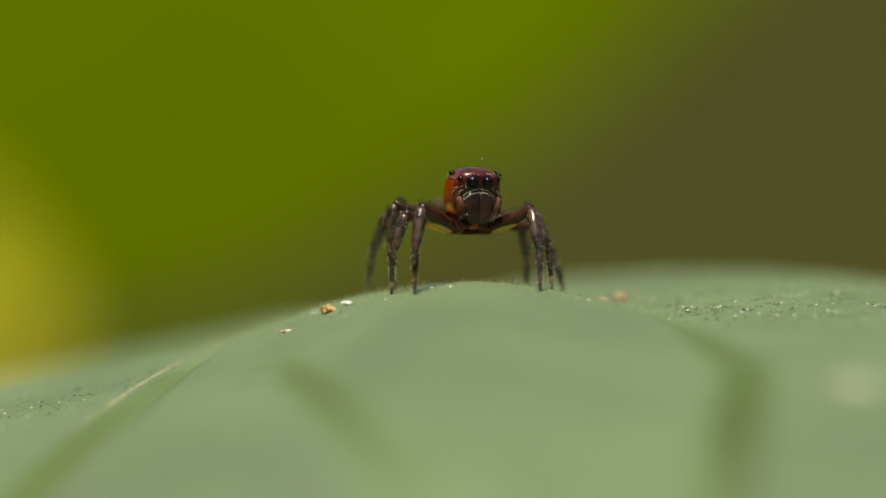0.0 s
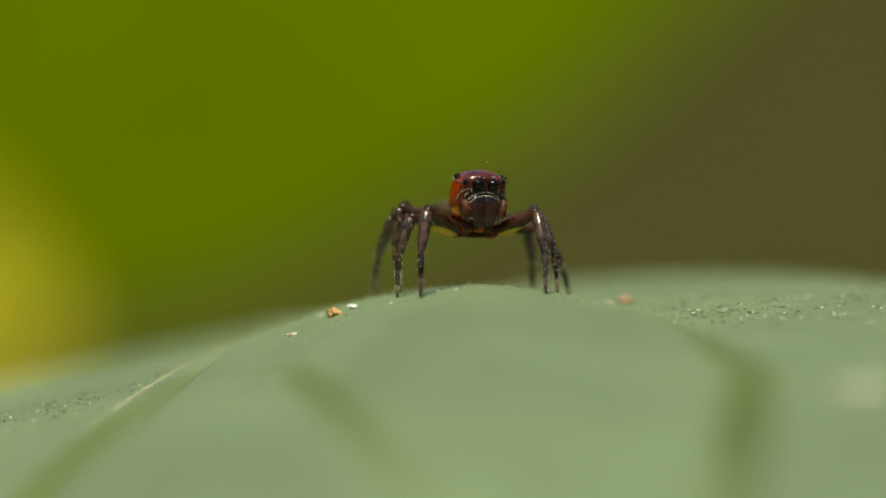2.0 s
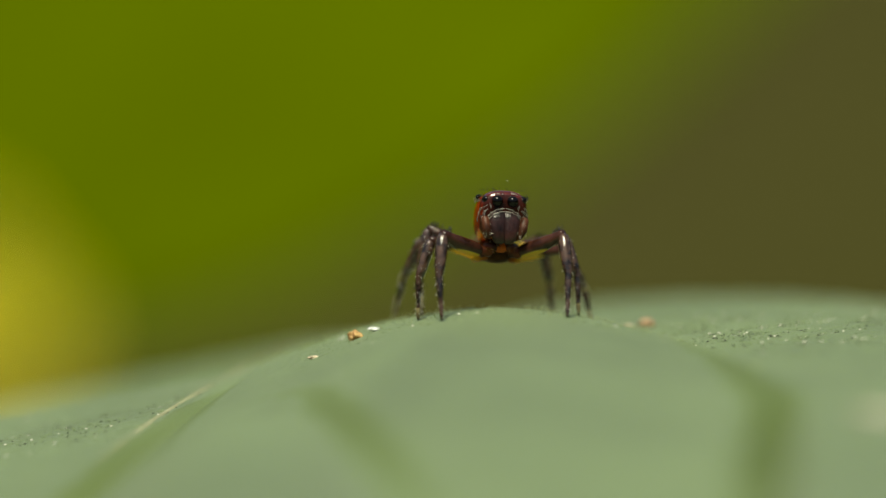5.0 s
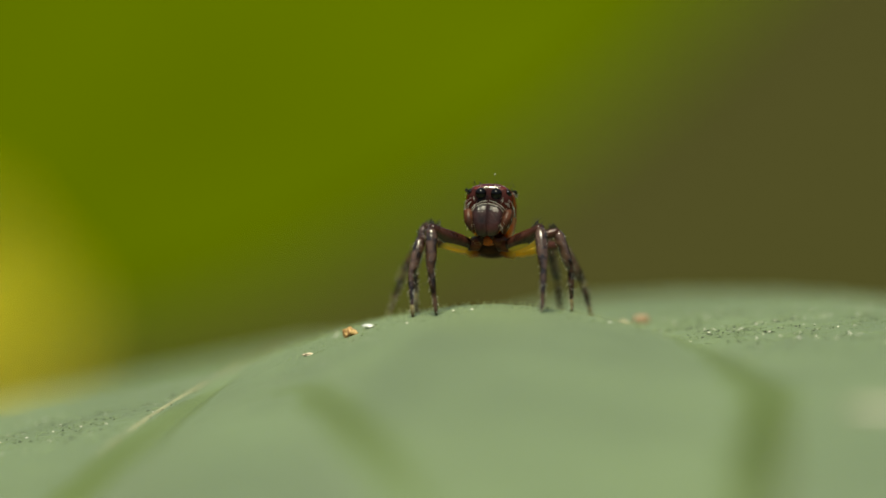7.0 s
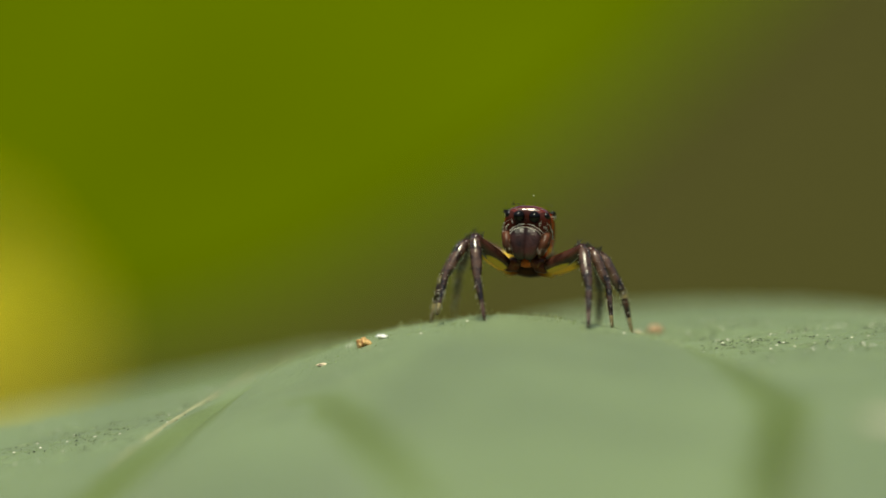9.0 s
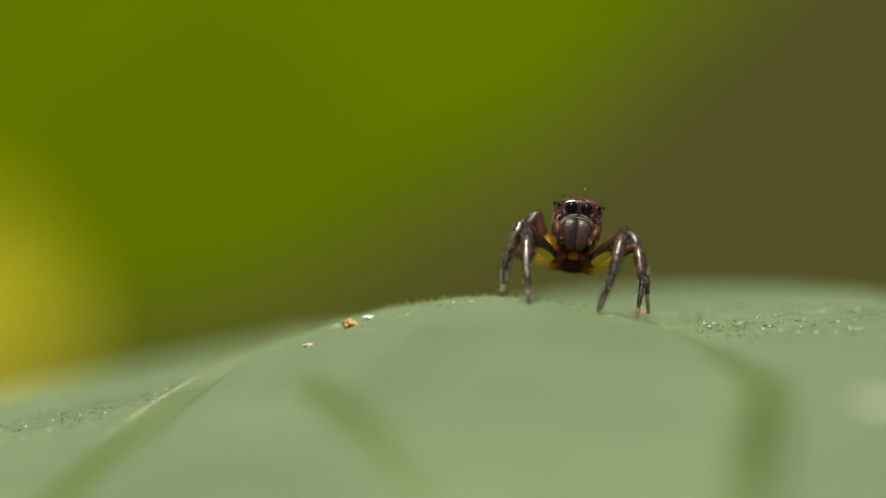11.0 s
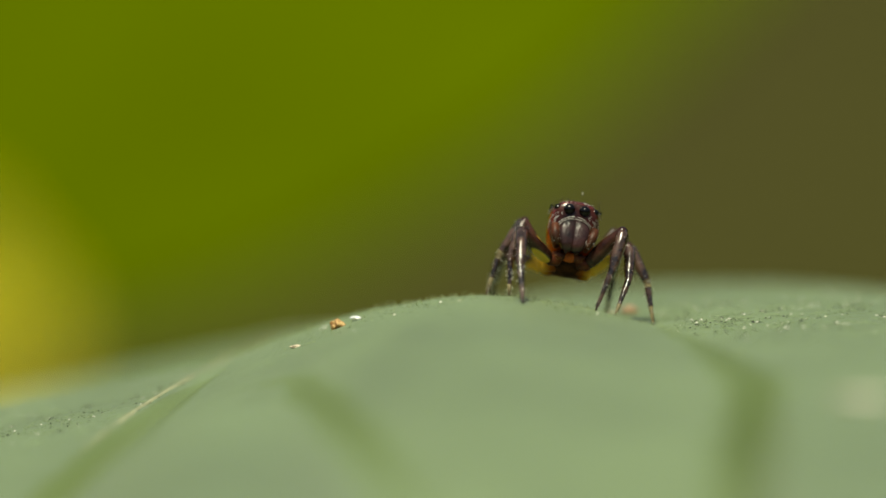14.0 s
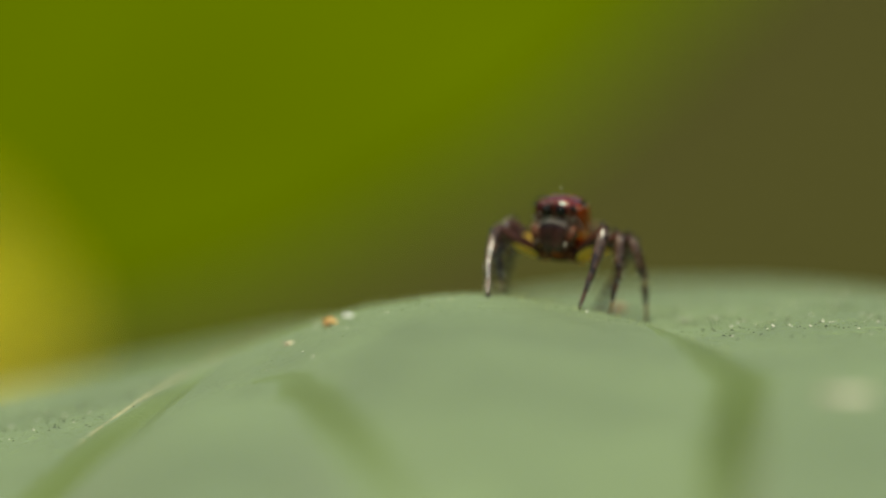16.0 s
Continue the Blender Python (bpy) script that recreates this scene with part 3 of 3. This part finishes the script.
# underside: breast plate, mouth and the bases of the legs
bm = bmesh.new()
loft(bm, [((0, -0.75, -0.05), (0.15, 0, 0), (0, 0, 0.1)), ((0, -0.5, -0.17), (0.48, 0, 0), (0, 0, 0.25)), ((0, 0.1, -0.24), (0.58, 0, 0), (0, 0, 0.3)),
          ((0, 0.7, -0.12), (0.42, 0, 0), (0, 0, 0.2)), ((0, 1.05, 0.0), (0.15, 0, 0), (0, 0, 0.1))], 20, 2.2)
part("sternum", bm, STERNUM, spider, "dull brown breast plate")
bm = bmesh.new()
ball(bm, (0, -0.72, -0.04), 0.24, 0, 16, 12, (1.1, 0.7, 0.7))
part("mouth", bm, ORANGE, spider, "bright orange mouth plate")
for s in (-1, 1):
    bm = bmesh.new()
    tube(bm, [(s * 0.5, -0.55, -0.02), (s * 0.34, -0.7, -0.06), (s * 0.2, -0.78, -0.02), (s * 0.12, -0.8, 0.06)], [0.14, 0.17, 0.14, 0.06], 12)
    part("maxilla", bm, COXA, spider, "red-brown mouth plate")
    bm = bmesh.new()
    for _ in range(14):
        c = Vector((s * rnd.uniform(0.1, 0.5), -0.82, rnd.uniform(-0.14, 0.06)))
        hair(bm, c, (rnd.gauss(0, 0.5), -0.4, -0.7), rnd.uniform(0.08, 0.18), 0.008)
    part("mouth_hair", bm, CRUMB, spider, "fine rusty hairs round the mouth")

HIPS = [(0.6, -0.62, -0.18), (0.68, -0.2, -0.25), (0.68, 0.25, -0.27), (0.58, 0.68, -0.18)]
for s in (-1, 1):
    for i, (hx, hy, hz) in enumerate(HIPS):
        bm = bmesh.new()
        tube(bm, [(s * hx * 0.35, hy * 0.85, 0.06), (s * hx * 0.7, hy * 0.95, hz), (s * hx, hy, hz), (s * (hx + 0.1), hy, hz + 0.02)],
             [0.17, 0.2, 0.2, 0.15] if i == 0 else [0.19, 0.25, 0.26, 0.2], 12)
        part("coxa", bm, AMBER if i in (1, 2) else COXA, spider, "amber leg base" if i in (1, 2) else "red-brown leg base")

# abdomen, hinged at the waist
bm = bmesh.new()
rings = []
for y, a, z0, z1 in ((-0.15, 0.12, -0.1, 0.1), (0.05, 0.34, -0.2, 0.22), (0.4, 0.52, -0.3, 0.34), (0.9, 0.6, -0.36, 0.38), (1.5, 0.56, -0.34, 0.32),
                     (2.0, 0.42, -0.28, 0.24), (2.45, 0.24, -0.18, 0.12), (2.7, 0.1, -0.08, 0.04), (2.8, 0.03, -0.03, 0.0)):
    rings.append(((0, y, (z0 + z1) / 2), (a, 0, 0), (0, 0, (z1 - z0) / 2)))
loft(bm, rings, 28, 2.1)
abdomen = part("abdomen", bm, ABDO, spider, "tapering olive-brown abdomen")
WAIST = Vector((0, 1.2, 0.12))

# ---- legs ----
FEMUR, SHIN = 1.7, 2.83
KNEE_OUT = [0.4, 0.6, 0.4, 0.5]
KINK = [0.13, 0.2, 0.2, 0.16]
LEG_SCALE = [1.0, 0.93, 1.0, 1.07]


def build_leg(i, s):
    """Thigh with knee along +x from the hip, and the shin that hangs from the knee."""
    k = LEG_SCALE[i]
    f, h = FEMUR * k, SHIN * k
    rnd = random.Random(100 + i * 2 + s)
    bm = bmesh.new()
    dark = [0.0, 0.1, 0.18, 0.25, 0.3, 0.35, 0.4, 0.5, 0.62, 0.82, 0.93, 1.0, 1.05]
    rad = [0.14, 0.22, 0.235, 0.245, 0.25, 0.25, 0.25, 0.245, 0.23, 0.18, 0.175, 0.165, 0.1]
    if i:
        rad = [0.15, 0.22, 0.225, 0.23, 0.23, 0.23, 0.225, 0.215, 0.2, 0.16, 0.15, 0.14, 0.08]
    sag = 0.03 if i else -0.05
    tube(bm, [(f * d, 0, sag * math.sin(math.pi * d)) for d in dark], rad, 28)
    thigh = part("leg", bm, THIGH if i else FRONT_THIGH, spider, "dark front leg" if i == 0 else "dark leg with amber thigh base")
    bm = bmesh.new()
    for _ in range(16):
        hair(bm, (f * rnd.uniform(0.8, 1.02), rnd.gauss(0, 0.08), 0.13), (rnd.gauss(0.1, 0.4), rnd.gauss(0, 0.35), 1), rnd.uniform(0.14, 0.3), 0.014)
    part("knee_bristles", bm, BLACK_HAIR, thigh, "stiff black bristles on the knee")
    bm = bmesh.new()
    bow = lambda d: KINK[i] * (d / 0.5 if d < 0.5 else (1 - d) / 0.5)
    stations = [0.0, 0.05, 0.2, 0.38, 0.46, 0.5, 0.55, 0.7, 0.78, 0.81, 0.85, 0.95, 1.0]
    radii = [0.1, 0.165, 0.17, 0.15, 0.12, 0.095, 0.105, 0.085, 0.072, 0.058, 0.064, 0.052, 0.025]
    tube(bm, [(h * d, 0, bow(d)) for d in stations], [r * (1.2 if i == 0 else 1.1) for r in radii], 12)
    for face in bm.faces:
        c = face.calc_center_median()
        d = c.x / h
        if i >= 2 and d > 0.78 or i == 1 and d > 0.84:
            face.material_index = 1
        if i >= 2 and 0.46 < d < 0.55:
            face.material_index = 1
    shin = part("shin", bm, [LEG, LEG_TIP], spider, "banded brown lower leg")
    bm = bmesh.new()
    for _ in range(105):
        d = rnd.uniform(0.03, 0.97)
        a = rnd.uniform(0, 2 * math.pi)
        r = 0.15 - 0.1 * d
        out = Vector((1.1, math.cos(a), math.sin(a)))
        hair(bm, (h * d, r * math.cos(a), r * math.sin(a) + bow(d)), out, rnd.uniform(0.1, 0.2), 0.005)
    part("leg_hair", bm, PALE, shin, "short pale hairs")
    bm = bmesh.new()
    for d in (0.12, 0.34, 0.6):
        for a in (0.6, 2.4, 4.4):
            a += rnd.gauss(0, 0.3)
            r = 0.14 - 0.08 * d
            hair(bm, (h * d, r * math.cos(a), r * math.sin(a) + bow(d)), (0.8, math.cos(a), math.sin(a)), rnd.uniform(0.2, 0.3), 0.012)
    part("leg_spines", bm, BLACK_HAIR, shin, "dark spines")
    bm = bmesh.new()
    for _ in range(14):
        a = rnd.uniform(0, 2 * math.pi)
        hair(bm, (h * 0.97, 0.02 * math.cos(a), 0.02 * math.sin(a)), (0.9, 0.6 * math.cos(a), 0.6 * math.sin(a)), rnd.uniform(0.06, 0.1), 0.009)
    part("claw_tuft", bm, BLACK_HAIR, shin, "dark tuft of hairs at the foot")
    return thigh, shin


legs = {(s, i): build_leg(i, s) for s in (-1, 1) for i in range(4)}

# ---- how the spider moves ----
# seconds, place of the middle between the front eyes (x, height in the plane across the view), heading, lift, lean (degrees)
BODY = [
    (0.0, 1.21, 2.16, 17, -5.5, 3),
    (4.2, 1.20, 2.16, 17, -5.5, 3),
    (4.5, 1.19, 2.27, 13.5, 1.5, 4),
    (4.7, 1.19, 2.32, 12.5, 4, 4),
    (5.6, 1.05, 2.52, 5, 11, 2),
    (6.8, 0.86, 2.79, -6.5, 17, 1),
    (7.0, 0.78, 2.53, -8, 11, 1),
    (7.5, 0.57, 2.32, -15, 4, -0.5),
    (8.2, 0.57, 2.32, -15.2, 2.5, -0.5),
    (9.2, 1.80, 2.07, -8, 6, 3),
    (10.3, 3.27, 1.84, 0.5, 9, 6),
    (10.5, 3.23, 1.89, 1.5, 11.5, 5.7),
    (11.0, 3.67, 1.84, -0.5, 13.5, 6.6),
    (11.5, 3.83, 1.69, 1, 15.5, 8.4),
    (12.0, 4.03, 1.73, 1.5, 19, 9.5),
    (12.5, 4.04, 1.71, 2.5, 20.5, 9.8),
    (13.0, 4.07, 1.72, 2.5, 20, 9.9),
    (14.0, 4.06, 1.70, 2.4, 19, 10),
    (14.3, 3.93, 1.67, -1, 16, 8),
    (14.4, 3.48, 1.62, -18.5, -6, 2),
    (14.6, 3.48, 1.55, -18.3, -6.5, 2.4),
    (15.0, 3.48, 1.56, -18.3, -6.5, 2.4),
    (15.5, 3.43, 1.60, -20, -6.5, 2.3),
    (15.9, 3.50, 1.63, -20.5, -6.5, 2.5),
    (16.0, 3.60, 1.66, -20.5, -7, 3),
]
# each foot: seconds at which it sets down, x, y; it swings there within the time given last
FEET = {
    (-1, 0): [(0.0, -0.9, -1.9, 0), (6.2, -0.9, -1.5, 0.2), (8.9, 0.2, -1.8, 0.2), (9.9, 1.45, -2.6, 0.2), (10.8, 2.05, -2.7, 0.12), (11.4, 2.26, -2.7, 0.15), (14.4, 1.45, -1.6, 0.12)],
    (-1, 1): [(0.0, -1.66, -0.5, 0), (9.2, 0.0, -0.2, 0.25), (10.1, 0.95, -0.2, 0.2), (10.8, 1.2, -0.2, 0.12), (11.35, 1.84, -0.2, 0.2), (14.4, 1.9, -0.1, 0.12)],
    (-1, 2): [(0.0, -1.55, 0.9, 0), (9.4, -0.9, 0.6, 0.3), (10.9, 1.0, 0.6, 0.15), (11.1, 1.45, 0.5, 0.12), (11.8, 1.1, 0.5, 0.15), (14.4, 1.5, 2.4, 0.12)],
    (-1, 3): [(0.0, -2.5, 2.6, 0), (7.3, -2.35, 2.8, 0.2), (9.1, 0.0, 4.0, 0.3), (10.15, 1.3, 4.2, 0.3), (14.4, 2.0, 4.2, 0.12)],
    (1, 0): [(0.0, 3.11, -1.7, 0), (6.3, 2.46, -2.3, 0.3), (8.7, 3.5, -2.4, 0.25), (9.8, 4.25, -2.2, 0.25), (11.8, 4.6, -1.3, 0.15), (14.4, 4.4, -2.0, 0.12)],
    (1, 1): [(0.0, 3.51, 0.0, 0), (6.5, 3.47, 0.0, 0.2), (8.5, 4.3, -0.8, 0.25), (9.5, 5.5, -1.1, 0.25), (11.75, 5.24, -1.1, 0.15), (14.4, 5.38, -1.0, 0.12)],
    (1, 2): [(0.0, 4.02, 2.2, 0), (6.6, 4.2, 1.8, 0.2), (7.45, 4.28, 1.1, 0.2), (8.9, 5.0, 0.4, 0.3), (10.4, 6.0, -0.3, 0.25), (10.9, 6.35, -0.3, 0.15), (11.05, 5.7, -0.2, 0.15), (11.75, 6.5, 0.1, 0.15), (14.4, 6.65, 0.0, 0.12)],
    (1, 3): [(0.0, 2.75, 3.4, 0), (6.5, 3.2, 3.4, 0.3), (9.0, 3.9, 3.2, 0.3), (10.0, 4.2, 3.0, 0.3), (11.75, 5.0, 2.6, 0.2), (14.4, 4.9, 3.0, 0.12)],
}
# abdomen: seconds, degrees by which it is bent down
ABDOMEN = [(0.0, 10), (4.7, 8), (6.8, -8), (8.2, 6), (10.3, 0), (10.7, 0), (10.8, 50), (10.9, 50), (11.0, 0), (11.4, -12), (14.3, -14), (14.4, 10), (16.0, 10)]


# how far each knee leans outwards, where it changes: seconds, lean
KNEES = {
    (-1, 0): [(0.0, 0.4), (4.7, 0.4), (6.8, 0.05), (7.5, 0.4), (14.2, 0.4), (14.5, 1.1), (16.0, 1.1)],
    (-1, 1): [(0.0, 0.45), (4.7, 0.45), (8.2, 0.6), (10.3, 0.9), (14.2, 0.9), (14.5, 1.2), (16.0, 1.2)],
    (-1, 2): [(0.0, 0.0), (8.2, 0.0), (10.3, 0.8), (14.2, 0.8), (14.5, 0.4), (16.0, 0.4)],
    (1, 0): [(0.0, 0.4), (4.7, 0.4), (6.8, 0.05), (7.5, 0.4), (10.3, 0.4), (11.9, 0.22), (14.2, 0.22), (14.5, 0.65), (16.0, 0.65)],
    (1, 1): [(0.0, 0.6), (14.2, 0.6), (14.5, 1.0), (16.0, 1.0)],
    (-1, 3): [(0.0, 0.5), (8.2, 0.5), (10.3, 1.2), (14.2, 1.2), (14.5, 0.7), (16.0, 0.7)],
    (1, 3): [(0.0, 0.0), (6.5, 0.0), (7.2, 0.2), (8.2, 0.2), (9.5, 0.5), (16.0, 0.5)],
    (1, 2): [(0.0, 0.4), (6.8, 0.4), (7.2, 0.1), (8.2, 0.1), (9.5, 0.4), (16.0, 0.4)],
}


def between(rows, t):
    """The values at t, eased from row to row."""
    if t <= rows[0][0]:
        return rows[0][1:]
    for a, b in zip(rows, rows[1:]):
        if t <= b[0]:
            k = (t - a[0]) / (b[0] - a[0])
            return tuple(p + (q - p) * k for p, q in zip(a[1:], b[1:]))
    return rows[-1][1:]


def body_pose(t):
    x, w, yaw, lift, lean = between(BODY, t)
    turn = pose(0, 0, 0, 0, 0, yaw) @ pose(0, 0, 0, -lift, lean, 0)
    eye = turn @ EYE_AT
    y = 0.75
    ey = y + eye.y
    z = (w - ey * SIN_T) / COS_T
    return Matrix.Translation((x - eye.x, y, z - eye.z)) @ turn


def foot_at(key, t):
    rows = FEET[key]
    now = Vector((rows[0][1], rows[0][2]))
    lift = 0.0
    for when, x, y, swing in rows[1:]:
        if t >= when:
            now = Vector((x, y))
        elif t > when - swing:
            k = (t - when + swing) / swing
            now, lift = now.lerp(Vector((x, y)), k), 0.55 * math.sin(math.pi * k)
            break
        else:
            break
    return leaf_point(now.x, now.y, 0.02 + lift)


def leg_pose(m, key, t):
    """Hip and knee turns, in the spider's space, that set the foot down."""
    s, i = key
    f, h = FEMUR * LEG_SCALE[i], SHIN * LEG_SCALE[i]
    hip = Vector((s * (HIPS[i][0] + 0.02), HIPS[i][1], HIPS[i][2]))
    foot = m.inverted() @ foot_at(key, t)
    d = foot - hip
    n = min(max(d.length, h - f + 0.05), (f + h) * 0.985)
    d = d.normalized()
    out = between(KNEES[key], t)[0] if key in KNEES else KNEE_OUT[i]
    up = UP + SIDE * s * out
    up = (up - d * up.dot(d)).normalized()
    a = math.acos(max(-1, min(1, (f * f + n * n - h * h) / (2 * f * n))))
    along = d * math.cos(a) + up * math.sin(a)
    knee = along * f
    low = (d * n - knee).normalized()
    axis = along.cross(low).normalized()
    top = axis.cross(along)
    # columns: along the thigh, sideways, and up from the knee's outer side
    r1 = Matrix((along, axis, -top if top.dot(up) < 0 else top)).transposed()
    if r1.determinant() < 0:
        r1 = Matrix((along, -axis, r1.col[2])).transposed()
    side = axis
    if low.cross(side).dot(along) < 0:
        side = -side
    r2 = Matrix((low, side, low.cross(side))).transposed()
    m1 = Matrix.LocRotScale(hip * MM, r1.to_quaternion(), None)
    m2 = Matrix.LocRotScale(Vector((f * MM, 0, 0)), (r1.inverted() @ r2).to_quaternion(), None)
    return m1, m2


def motions():
    times = [i / 10 for i in range(161)]
    poses = [body_pose(t) for t in times]
    walk(spider, [(t, Matrix.Translation(m.translation * MM) @ m.to_3x3().to_4x4()) for t, m in zip(times, poses)])
    for key, (thigh, shin) in legs.items():
        rows = [leg_pose(m, key, t) for t, m in zip(times, poses)]
        walk(thigh, [(t, r[0]) for t, r in zip(times, rows)])
        walk(shin, [(t, r[0] @ r[1]) for t, r in zip(times, rows)])
    walk(abdomen, [(t, pose(*(WAIST * MM), -between(ABDOMEN, t)[0])) for t in times])


motions()
